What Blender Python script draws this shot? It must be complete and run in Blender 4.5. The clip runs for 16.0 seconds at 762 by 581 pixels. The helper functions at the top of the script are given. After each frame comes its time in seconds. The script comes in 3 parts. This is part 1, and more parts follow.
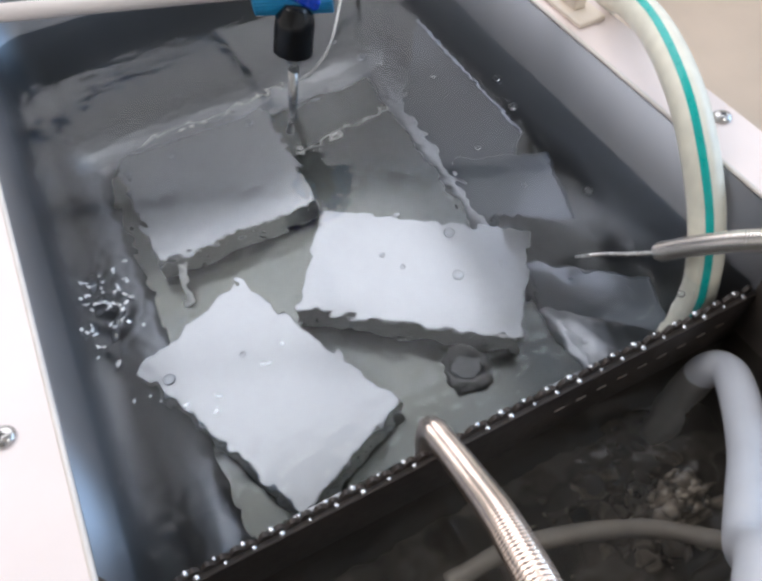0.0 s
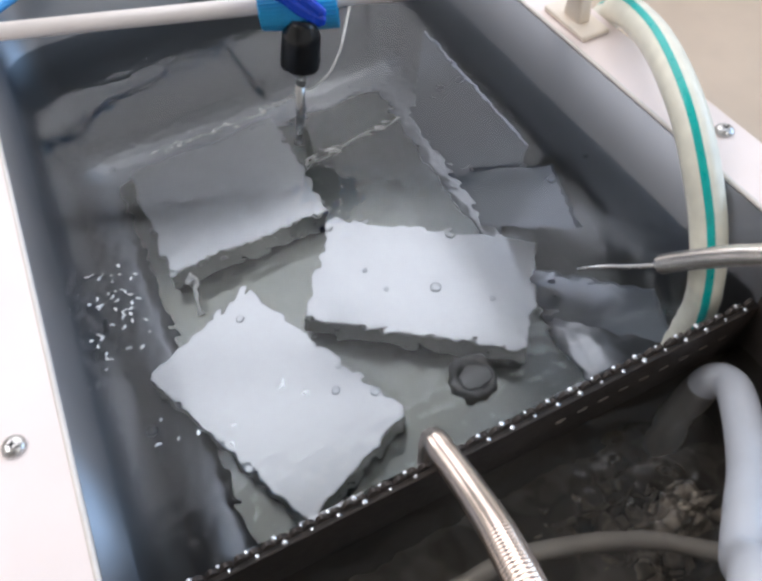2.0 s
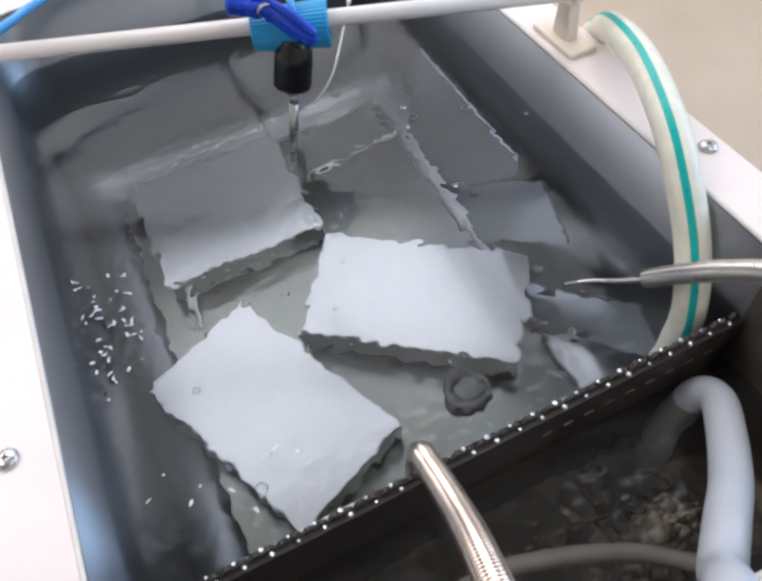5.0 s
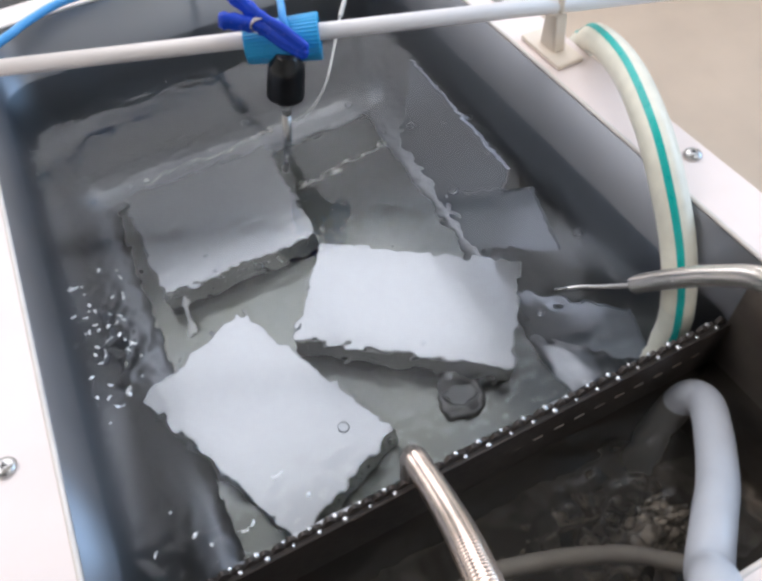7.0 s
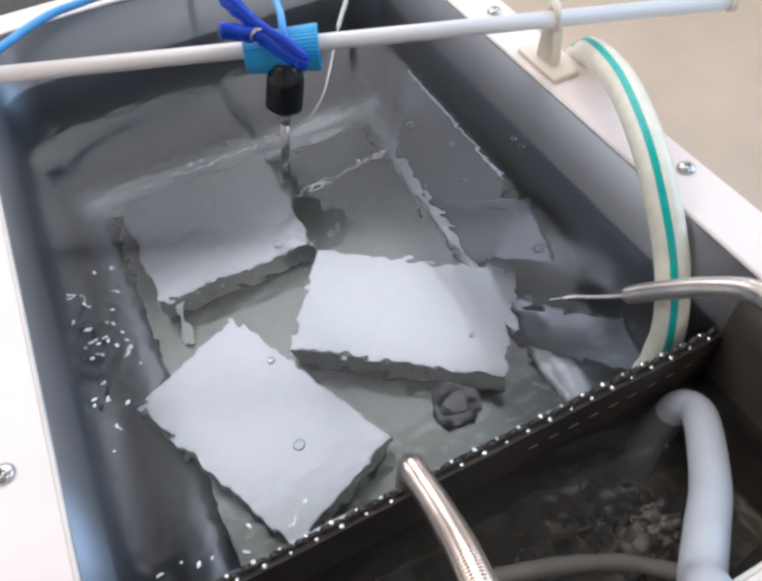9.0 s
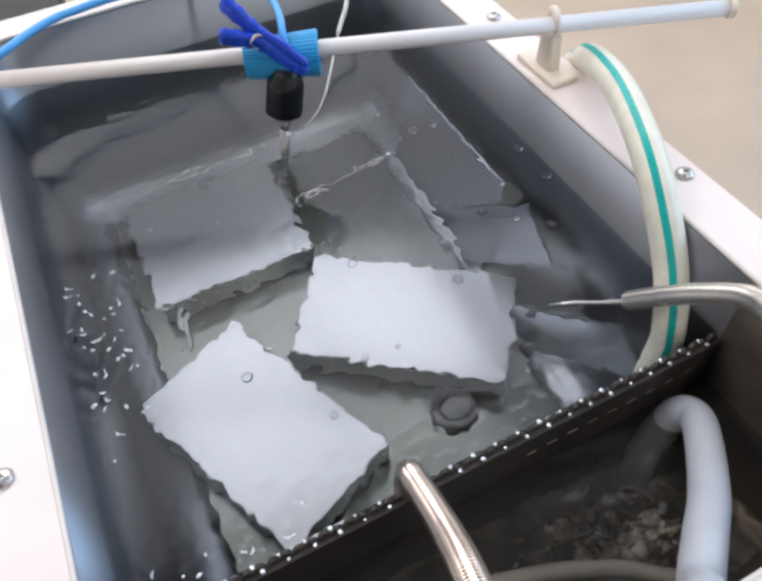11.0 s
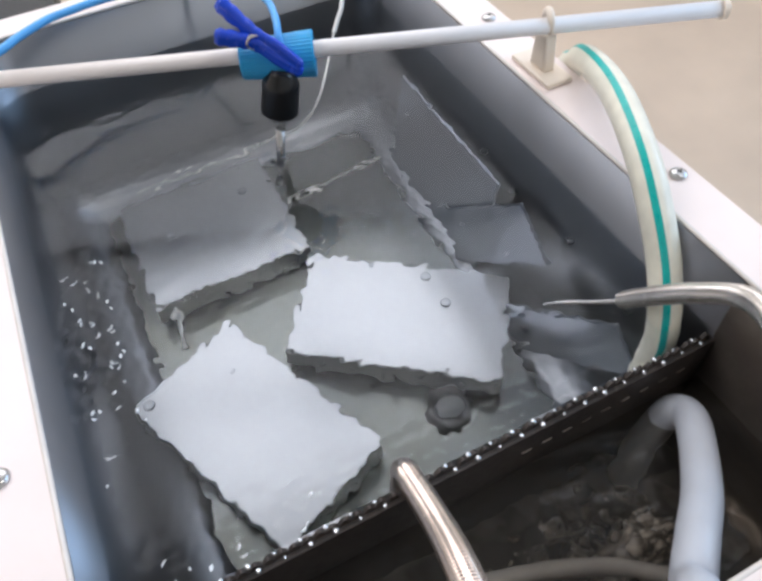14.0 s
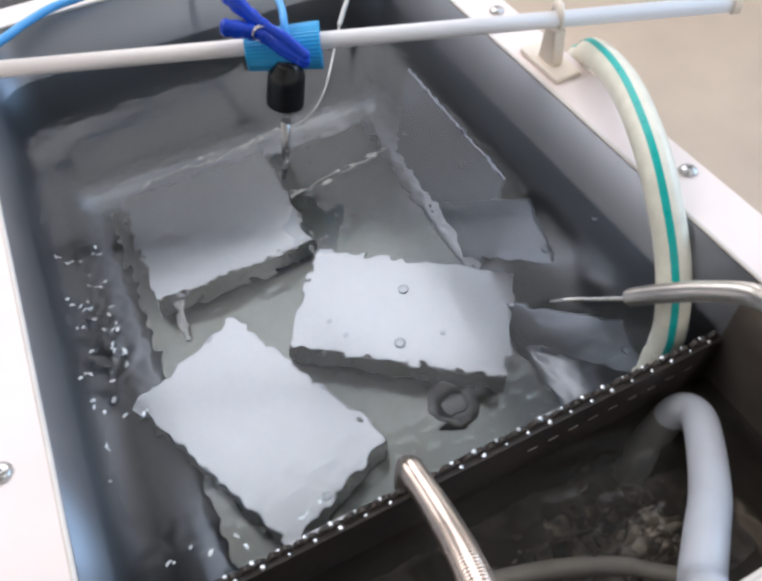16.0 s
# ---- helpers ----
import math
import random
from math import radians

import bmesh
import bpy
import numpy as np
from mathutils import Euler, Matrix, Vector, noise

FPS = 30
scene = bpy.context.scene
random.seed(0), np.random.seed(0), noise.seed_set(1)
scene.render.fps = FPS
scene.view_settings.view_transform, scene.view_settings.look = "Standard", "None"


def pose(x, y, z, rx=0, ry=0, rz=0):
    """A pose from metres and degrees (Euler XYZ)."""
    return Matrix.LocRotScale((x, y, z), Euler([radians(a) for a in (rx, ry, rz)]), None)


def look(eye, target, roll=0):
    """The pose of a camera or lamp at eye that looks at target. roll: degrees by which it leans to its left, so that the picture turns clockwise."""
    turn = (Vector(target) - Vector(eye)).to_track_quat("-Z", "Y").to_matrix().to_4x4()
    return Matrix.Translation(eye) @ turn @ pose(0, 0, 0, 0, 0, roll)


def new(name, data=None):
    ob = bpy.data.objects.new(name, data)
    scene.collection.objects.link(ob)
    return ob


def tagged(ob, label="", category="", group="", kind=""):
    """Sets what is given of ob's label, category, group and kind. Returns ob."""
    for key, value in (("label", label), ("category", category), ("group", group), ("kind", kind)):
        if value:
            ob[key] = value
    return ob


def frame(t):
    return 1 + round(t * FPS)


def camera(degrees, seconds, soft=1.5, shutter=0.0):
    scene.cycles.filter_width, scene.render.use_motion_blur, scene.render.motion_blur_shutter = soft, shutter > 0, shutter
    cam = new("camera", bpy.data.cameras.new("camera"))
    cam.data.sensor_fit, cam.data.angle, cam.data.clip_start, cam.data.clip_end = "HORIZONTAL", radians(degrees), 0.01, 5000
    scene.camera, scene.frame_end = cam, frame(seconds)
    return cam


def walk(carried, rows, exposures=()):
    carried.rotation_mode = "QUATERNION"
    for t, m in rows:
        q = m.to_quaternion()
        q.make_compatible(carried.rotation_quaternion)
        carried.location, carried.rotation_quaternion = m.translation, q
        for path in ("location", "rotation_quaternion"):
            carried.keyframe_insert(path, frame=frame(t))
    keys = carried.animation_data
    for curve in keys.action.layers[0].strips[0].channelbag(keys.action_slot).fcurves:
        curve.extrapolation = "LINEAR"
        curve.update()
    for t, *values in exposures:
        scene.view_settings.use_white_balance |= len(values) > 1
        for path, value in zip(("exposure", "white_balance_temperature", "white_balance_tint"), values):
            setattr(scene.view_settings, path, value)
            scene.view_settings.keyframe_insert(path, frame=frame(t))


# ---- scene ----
cam = camera(58.5, 16.0, soft=3.2)
PATH = [
    (0, (0.071, -0.101, 0.285), (0.538, 0.968, -1.34), -4.2),
    (0.5, (0.071, -0.102, 0.287), (0.532, 0.975, -1.334), -4.3),
    (1, (0.074, -0.104, 0.289), (0.517, 0.986, -1.329), -5.3),
    (1.5, (0.074, -0.103, 0.289), (0.519, 0.988, -1.327), -5.2),
    (2, (0.076, -0.103, 0.291), (0.512, 0.992, -1.325), -5.6),
    (2.5, (0.075, -0.101, 0.291), (0.516, 0.992, -1.324), -5.3),
    (3, (0.075, -0.102, 0.292), (0.515, 1.0, -1.318), -5.4),
    (3.5, (0.078, -0.104, 0.294), (0.51, 1.007, -1.312), -5.9),
    (4, (0.081, -0.105, 0.295), (0.509, 1.011, -1.309), -6.2),
    (6.5, (0.086, -0.113, 0.3), (0.518, 1.024, -1.288), -6.8),
    (7, (0.085, -0.113, 0.301), (0.53, 1.024, -1.283), -6.5),
    (7.5, (0.084, -0.112, 0.302), (0.537, 1.024, -1.281), -6.0),
    (8, (0.083, -0.112, 0.302), (0.543, 1.03, -1.274), -5.7),
    (8.5, (0.085, -0.114, 0.304), (0.542, 1.033, -1.27), -5.8),
    (9, (0.082, -0.113, 0.304), (0.557, 1.029, -1.268), -5.1),
    (11.5, (0.083, -0.113, 0.305), (0.562, 1.038, -1.26), -5.0),
    (12, (0.082, -0.113, 0.305), (0.566, 1.034, -1.26), -4.9),
    (12.5, (0.082, -0.113, 0.306), (0.567, 1.033, -1.26), -4.8),
    (13, (0.081, -0.113, 0.306), (0.567, 1.034, -1.259), -4.8),
    (13.5, (0.081, -0.112, 0.305), (0.572, 1.032, -1.259), -4.5),
    (14, (0.083, -0.114, 0.306), (0.57, 1.03, -1.26), -4.7),
    (14.5, (0.083, -0.113, 0.306), (0.568, 1.032, -1.26), -4.8),
    (15, (0.08, -0.11, 0.305), (0.572, 1.029, -1.264), -4.3),
    (15.5, (0.081, -0.11, 0.305), (0.566, 1.026, -1.268), -4.3),
    (16, (0.081, -0.11, 0.304), (0.563, 1.021, -1.274), -4.2),
]
walk(cam, [(t, look(eye, target, roll)) for t, eye, target, roll in PATH])

# ---- light: a luminous office ceiling, one cool window and two added fill lamps ----
world = bpy.data.worlds.new("world")
scene.world = world
world.use_nodes = True
world.node_tree.nodes["Background"].inputs[0].default_value = (0.75, 0.82, 1.0, 1)
world.node_tree.nodes["Background"].inputs[1].default_value = 0.05


def area(name, m, sx, sy, power, colour):
    data = bpy.data.lights.new(name, "AREA")
    data.shape, data.size, data.size_y, data.energy, data.color = "RECTANGLE", sx, sy, power, colour
    ob = new(name, data)
    ob.matrix_basis = m
    return ob


area("ceiling_panel_light", pose(0.40, 2.04, 1.66), 3.4, 2.55, 50, (0.91, 0.922, 1.0))
# unseen fills: one for highlights on the hoses, one for the basin sides
area("fill_light", pose(0.60, -0.95, 1.655), 0.12, 1.2, 5, (1.0, 0.97, 0.94))
area("fill_light", pose(-1.25, 0.75, 1.655), 0.3, 1.4, 11, (0.97, 0.97, 1.0))
area("window_light", look((2.4, -0.35, 0.85), (0, 0.3, 0.2)), 2.4, 1.4, 34, (0.44, 0.68, 1.0))
scene.view_settings.exposure = 0.41


# ---- materials ----
def material(name, base, rough=0.5, metal=0.0, vary=0.15, scale=60.0, bump=0.0, bump_scale=300.0, stretch=(1, 1, 1), coat=0.0, transmission=0.0,
             second=None, ior=1.5, rough_vary=0.1):
    m = bpy.data.materials.new(name)
    m.use_nodes = True
    nt = m.node_tree
    b = nt.nodes["Principled BSDF"]
    co = nt.nodes.new("ShaderNodeTexCoord")
    mp = nt.nodes.new("ShaderNodeMapping")
    mp.inputs["Scale"].default_value = stretch
    nt.links.new(co.outputs["Object"], mp.inputs[0])
    big = nt.nodes.new("ShaderNodeTexNoise")
    big.inputs["Scale"].default_value, big.inputs["Detail"].default_value = scale, 5
    small = nt.nodes.new("ShaderNodeTexNoise")
    small.inputs["Scale"].default_value, small.inputs["Detail"].default_value = bump_scale, 3
    for n in (big, small):
        nt.links.new(mp.outputs[0], n.inputs["Vector"])
    ramp = nt.nodes.new("ShaderNodeValToRGB")
    lo = second or [c * (1 - vary) for c in base]
    hi = base if second else [min(1, c * (1 + vary * 0.6)) for c in base]
    ramp.color_ramp.elements[0].position, ramp.color_ramp.elements[1].position = 0.32, 0.68
    ramp.color_ramp.elements[0].color, ramp.color_ramp.elements[1].color = (*lo, 1), (*hi, 1)
    nt.links.new(big.outputs[0], ramp.inputs[0])
    nt.links.new(ramp.outputs[0], b.inputs["Base Color"])
    rr = nt.nodes.new("ShaderNodeMapRange")
    rr.inputs["To Min"].default_value, rr.inputs["To Max"].default_value = max(0.02, rough - rough_vary), min(1, rough + rough_vary)
    nt.links.new(small.outputs[0], rr.inputs[0])
    nt.links.new(rr.outputs[0], b.inputs["Roughness"])
    b.inputs["Metallic"].default_value = metal
    b.inputs["IOR"].default_value = ior
    b.inputs["Coat Weight"].default_value = coat
    b.inputs["Transmission Weight"].default_value = transmission
    if bump:
        bp = nt.nodes.new("ShaderNodeBump")
        bp.inputs["Strength"].default_value, bp.inputs["Distance"].default_value = bump, 0.0006
        nt.links.new(small.outputs[0], bp.inputs["Height"])
        nt.links.new(bp.outputs[0], b.inputs["Normal"])
    return m


STEEL = material("brushed_steel", (0.25, 0.26, 0.285), 0.44, 1.0, 0.08, 9, 0.0, 60, (1, 1, 0.12), rough_vary=0.03)
FLOOR_STEEL = material("scaled_steel", (0.165, 0.175, 0.177), 0.24, 1.0, 0.10, 11, 0.0, 30, second=(0.140, 0.143, 0.126), rough_vary=0.05)
# brown stain, with the shade inside the overflow box darkened into the colour
STAINED_SHADED = material("stained_shaded_steel", (0.21, 0.18, 0.155), 0.40, 0.6, 0.3, 22, 0.25, 160, second=(0.11, 0.088, 0.074))
WEIR = material("weir_steel", (0.062, 0.050, 0.044), 0.45, 0.1, 0.3, 40, 0.2, 300, second=(0.042, 0.034, 0.030))
PAINT = material("flange_paint", (0.90, 0.785, 0.745), 0.32, 0.0, 0.04, 20, 0.05, 500)
LIP = material("flange_lip", (0.74, 0.68, 0.63), 0.35, 0.0, 0.08, 60)
HOUSING = material("housing_paint", (0.62, 0.60, 0.58), 0.45, 0.0, 0.06, 12)
SCREW = material("screw_metal", (0.55, 0.54, 0.53), 0.28, 1.0, 0.1, 300)
DARK = material("screw_recess", (0.05, 0.05, 0.05), 0.6)
ALU = material("satin_aluminium", (0.372, 0.378, 0.392), 0.22, 0.72, 0.015, 12, 0.0, 30, rough_vary=0.01)
ALU_SIDE = material("sawn_aluminium", (0.40, 0.41, 0.41), 0.30, 0.8, 0.12, 60, 0.3, 300)
DULL = material("dull_grey_metal", (0.16, 0.165, 0.17), 0.5, 0.4, 0.2, 60)
PLATE = material("dull_plate", (0.27, 0.30, 0.36), 0.30, 0.85, 0.04, 12, 0.0, 30, rough_vary=0.02)
# dark base with pale noise blotches
MOTTLED = material("mottled_bottom", (0.31, 0.295, 0.285), 0.8, 0.0, 0.3, 48, 0.4, 260, second=(0.06, 0.052, 0.046))
for node in MOTTLED.node_tree.nodes:
    if node.type == "VALTORGB":
        node.color_ramp.elements[0].position, node.color_ramp.elements[1].position = 0.42, 0.70
ROD = material("white_plastic_rod", (0.88, 0.82, 0.79), 0.35, 0.0, 0.03, 30)
CLIP = material("ivory_plastic", (0.88, 0.77, 0.65), 0.4, 0.0, 0.04, 40)
SLEEVE = material("cyan_plastic", (0.02, 0.34, 0.66), 0.35, 0.0, 0.12, 60)
PEG = material("royal_blue_plastic", (0.012, 0.07, 0.62), 0.25, 0.0, 0.12, 60)
CABLE = material("sky_blue_cable", (0.10, 0.42, 0.85), 0.35, 0.0, 0.06, 60)
BLACK = material("black_plastic", (0.012, 0.012, 0.013), 0.22, 0.0, 0.2, 80)
CHROME = material("probe_steel", (0.60, 0.60, 0.60), 0.25, 1.0, 0.08, 200)
PROBE_END = material("probe_tip_steel", (0.09, 0.09, 0.09), 0.4, 0.6, 0.2, 200)
CORD = material("white_cord", (0.78, 0.77, 0.74), 0.5, 0.0, 0.1, 400)
HOSE = material("milky_hose", (0.86, 0.83, 0.70), 0.32, 0.0, 0.07, 120, 0.15, 700)
TEAL = material("teal_stripe", (0.0, 0.46, 0.42), 0.3, 0.0, 0.08, 120)
SILICONE = material("silicone_hose", (0.50, 0.52, 0.565), 0.30, 0.0, 0.05, 50, rough_vary=0.05)
BORE = material("hose_bore_water", (0.55, 0.58, 0.64), 0.4, 0.0, 0.12, 70)
COPPER = material("braided_wire_warm", (0.96, 0.80, 0.70), 0.25, 0.95, 0.12, 40, rough_vary=0.02)
STEELWIRE = material("braided_wire_steel", (0.90, 0.85, 0.80), 0.25, 0.95, 0.12, 40, rough_vary=0.02)
LINO = material("beige_floor", (0.58, 0.46, 0.355), 0.55, 0.0, 0.10, 3.5)
WALLPAINT = material("cream_wall", (0.70, 0.67, 0.62), 0.8, 0.0, 0.04, 3)
CEIL = material("ceiling_white", (0.82, 0.82, 0.81), 0.85, 0.0, 0.03, 4)
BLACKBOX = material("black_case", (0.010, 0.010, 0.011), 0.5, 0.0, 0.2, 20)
SCALE = material("lime_scale", (0.60, 0.55, 0.50), 0.75, 0.0, 0.3, 90, 0.6, 200, second=(0.13, 0.11, 0.095))
CLEAR = material("clear_tube", (0.36, 0.345, 0.33), 0.2, 0.0, 0.1, 90)


def water_material(name, bump, scale):
    m = bpy.data.materials.new(name)
    m.use_nodes = True
    nt = m.node_tree
    nt.nodes.remove(nt.nodes["Principled BSDF"])
    g = nt.nodes.new("ShaderNodeBsdfGlass")
    g.inputs["Color"].default_value = (0.94, 0.96, 0.97, 1)
    g.inputs["Roughness"].default_value = 0.0
    g.inputs["IOR"].default_value = 1.333
    n = nt.nodes.new("ShaderNodeTexNoise")
    n.inputs["Scale"].default_value, n.inputs["Detail"].default_value = scale, 2
    co = nt.nodes.new("ShaderNodeTexCoord")
    nt.links.new(co.outputs["Object"], n.inputs["Vector"])
    bp = nt.nodes.new("ShaderNodeBump")
    bp.inputs["Strength"].default_value, bp.inputs["Distance"].default_value = bump, 0.001
    nt.links.new(n.outputs[0], bp.inputs["Height"])
    nt.links.new(bp.outputs[0], g.inputs["Normal"])
    nt.links.new(g.outputs[0], nt.nodes["Material Output"].inputs[0])
    return m


MURKY = bpy.data.materials.new("murky_water")
MURKY.use_nodes = True
nt = MURKY.node_tree
nt.nodes.remove(nt.nodes["Principled BSDF"])
refraction, gloss, mix, fres = (nt.nodes.new("ShaderNode" + k) for k in ("BsdfRefraction", "BsdfGlossy", "MixShader", "Fresnel"))
refraction.inputs["Color"].default_value = (0.55, 0.52, 0.47, 1)
refraction.inputs["IOR"].default_value, refraction.inputs["Roughness"].default_value = 1.333, 0.03
gloss.inputs["Roughness"].default_value = 0.04
fres.inputs["IOR"].default_value = 1.333
nt.links.new(fres.outputs[0], mix.inputs[0])
silt, cloud = nt.nodes.new("ShaderNodeBsdfDiffuse"), nt.nodes.new("ShaderNodeMixShader")
silt.inputs["Color"].default_value = (0.25, 0.23, 0.20, 1)
cloud.inputs[0].default_value = 0.05
nt.links.new(refraction.outputs[0], cloud.inputs[1])
nt.links.new(silt.outputs[0], cloud.inputs[2])
nt.links.new(cloud.outputs[0], mix.inputs[1])
nt.links.new(gloss.outputs[0], mix.inputs[2])
nt.links.new(mix.outputs[0], nt.nodes["Material Output"].inputs[0])
WATER = water_material("water_surface", 0.0, 140)
BEAD = material("water_bead", (0.72, 0.74, 0.77), 0.07, 0.92, 0.05, 300, rough_vary=0.02)
GLINT = material("white_glint", (0.90, 0.92, 0.94), 0.25, 0.0, 0.05, 400, 0.2, 900)
BUBBLE = bpy.data.materials.new("bubble_film")
BUBBLE.use_nodes = True
nt = BUBBLE.node_tree
nt.nodes.remove(nt.nodes["Principled BSDF"])
film, shine, mix, fres = (nt.nodes.new("ShaderNode" + k) for k in ("BsdfTransparent", "BsdfGlossy", "MixShader", "Fresnel"))
film.inputs["Color"].default_value = (0.96, 0.97, 0.98, 1)
shine.inputs["Roughness"].default_value = 0.02
fres.inputs["IOR"].default_value = 1.45
nt.links.new(fres.outputs[0], mix.inputs[0])
nt.links.new(film.outputs[0], mix.inputs[1])
nt.links.new(shine.outputs[0], mix.inputs[2])
nt.links.new(mix.outputs[0], nt.nodes["Material Output"].inputs[0])


# ---- mesh helpers ----
def obj(name, bm, mat, parent=None, label="", smooth=True):
    me = bpy.data.meshes.new(name)
    bmesh.ops.recalc_face_normals(bm, faces=bm.faces)
    bm.to_mesh(me)
    bm.free()
    if smooth:
        me.shade_smooth()
    me.materials.append(mat)
    ob = new(name, me)
    if parent:
        ob.parent = parent
    if label:
        ob["label"] = label
    return ob


def part(name, bm, mat, parent, label="", smooth=False):
    return obj(name, bm, mat, parent, label, smooth)


def box(bm, x0, x1, y0, y1, z0, z1, bevel=0.0, seg=2):
    r = bmesh.ops.create_cube(bm, size=1)
    vs = r["verts"]
    for v in vs:
        v.co = Vector((x0 + (v.co.x + .5) * (x1 - x0), y0 + (v.co.y + .5) * (y1 - y0), z0 + (v.co.z + .5) * (z1 - z0)))
    if bevel:
        es = list({e for v in vs for e in v.link_edges})
        bmesh.ops.bevel(bm, geom=es, offset=bevel, segments=seg, profile=0.5, affect="EDGES")
    return bm


def boxed(*a, **k):
    return box(bmesh.new(), *a, **k)


def spline(pts, n=12):
    """Catmull-Rom through the points."""
    p = [Vector(q) for q in pts]
    p = [p[0] * 2 - p[1]] + p + [p[-1] * 2 - p[-2]]
    out = []
    for i in range(1, len(p) - 2):
        for k in range(n):
            t = k / n
            a, b, c, d = p[i - 1:i + 3]
            out.append(0.5 * (2 * b + (c - a) * t + (2 * a - 5 * b + 4 * c - d) * t * t + (3 * b - a - 3 * c + d) * t ** 3))
    out.append(p[-2])
    return out


def sweep(bm, pts, radius, sides=20, a0=0.0, a1=None, up=(0, 0, 1), caps=True, ripple=None):
    """A tube, or a strip of its skin between two angles, along the points, with a frame carried along."""
    full = a1 is None
    n = None
    rings = []
    for i, p in enumerate(pts):
        t = (pts[min(i + 1, len(pts) - 1)] - pts[max(i - 1, 0)]).normalized()
        if n is None:
            n = (Vector(up) - t * t.dot(Vector(up))).normalized()
        n = (n - t * t.dot(n)).normalized()
        b = t.cross(n)
        r = radius(i / (len(pts) - 1)) if callable(radius) else radius
        ring = []
        for k in range(sides if full else sides + 1):
            a = (2 * math.pi * k / sides) if full else a0 + (a1 - a0) * k / sides
            rk = r + (ripple(i, a) if ripple else 0)
            ring.append(bm.verts.new(p + (n * math.cos(a) + b * math.sin(a)) * rk))
        rings.append(ring)
    for ra, rb in zip(rings, rings[1:]):
        m = len(ra)
        for k in range(m if full else m - 1):
            bm.faces.new((ra[k], ra[(k + 1) % m], rb[(k + 1) % m], rb[k]))
    if full and caps:
        bm.faces.new(rings[0][::-1])
        bm.faces.new(rings[-1])
    return bm


def tube(pts, radius, **k):
    return sweep(bmesh.new(), [Vector(p) for p in pts], radius, **k)


def corner(cx, cy, r, d0, d1, n=10):
    return [(cx + r * math.cos(radians(d0 + (d1 - d0) * k / n)), cy + r * math.sin(radians(d0 + (d1 - d0) * k / n))) for k in range(n + 1)]


def empty(name, loc=(0, 0, 0)):
    ob = new(name)
    ob.location = loc
    ob.empty_display_size = 0.02
    return ob


# ---- room ----
W, BACK, FRONT, RIM, DEEP = 0.321, 0.421, -0.103, 0.044, -0.203
BOX_FLOOR, BOX_WATER, FILLET = -0.120, -0.036, 0.036


def slab(name, x0, x1, y0, y1, z0, z1, mat, label):
    return tagged(obj(name, boxed(x0, x1, y0, y1, z0, z1), mat, smooth=False), label, name.split("_")[0], kind="structure")


slab("floor", -2.6, 2.6, -2.4, 3.4, -0.98, -0.88, LINO, "beige smooth floor of the workroom")
slab("ceiling", -2.6, 2.6, -2.4, 3.4, 1.70, 1.80, CEIL, "white ceiling with a luminous panel")
slab("wall_west", -2.7, -2.6, -2.4, 3.4, -0.88, 1.70, WALLPAINT, "cream painted wall")
slab("wall_east", 2.6, 2.7, -2.4, 3.4, -0.88, 1.70, WALLPAINT, "cream painted wall")
slab("wall_north", -2.6, 2.6, 3.4, 3.5, -0.88, 1.70, WALLPAINT, "cream painted wall")
slab("wall_south", -2.6, 2.6, -2.5, -2.4, -0.88, 1.70, WALLPAINT, "cream painted wall")

# ---- the bath ----
bath = tagged(empty("water_bath", (0.16, 0.15, -0.88)), "stainless steel water bath with white flange and an overflow weir", "water bath")
bath_inv = Matrix.Translation((-0.16, -0.15, 0.88))


def bath_part(name, bm, mat, label="", smooth=False, parent=None):
    bm.transform(bath_inv)
    return part(name, bm, mat, parent or bath, label, smooth)


def basin(outline, inner, z_top, z_floor, fillet, close):
    """An open plan outline as wall, rounded into the floor. inner: the outline moved in by the fillet."""
    bm = bmesh.new()
    rows = []
    levels = [(z_top, 0), (z_floor + fillet + 0.08, 0), (z_floor + fillet, 0)]
    for k in range(1, 7):
        a = math.pi / 2 * k / 6
        levels.append((z_floor + fillet * (1 - math.sin(a)), 1 - math.cos(a)))
    for z, f in levels:
        rows.append([bm.verts.new((o[0] + (i[0] - o[0]) * f, o[1] + (i[1] - o[1]) * f, z)) for o, i in zip(outline, inner)])
    for a, b in zip(rows, rows[1:]):
        for k in range(len(a) - 1):
            bm.faces.new((a[k], a[k + 1], b[k + 1], b[k]))
    return bm, rows[-1]


def u_plan(y_open, y_end, r, inset):
    s = 1 if y_end > y_open else -1
    x0, x1, ye = inset, W - inset, y_end - s * inset
    rr = max(r - inset, 0.004)
    if s > 0:
        pts = [(x0, y_open)] + [(x0, y_open + (ye - rr - y_open) * k / 6) for k in range(1, 6)] + corner(x0 + rr, ye - rr, rr, 180, 90) + corner(x1 - rr, ye - rr, rr, 90, 0)
        pts += [(x1, ye - rr - (ye - rr - y_open) * k / 6) for k in range(1, 6)] + [(x1, y_open)]
    else:
        pts = [(x0, y_open)] + corner(x0 + rr, ye + rr, rr, 180, 270) + corner(x1 - rr, ye + rr, rr, 270, 360) + [(x1, y_open)]
    return pts


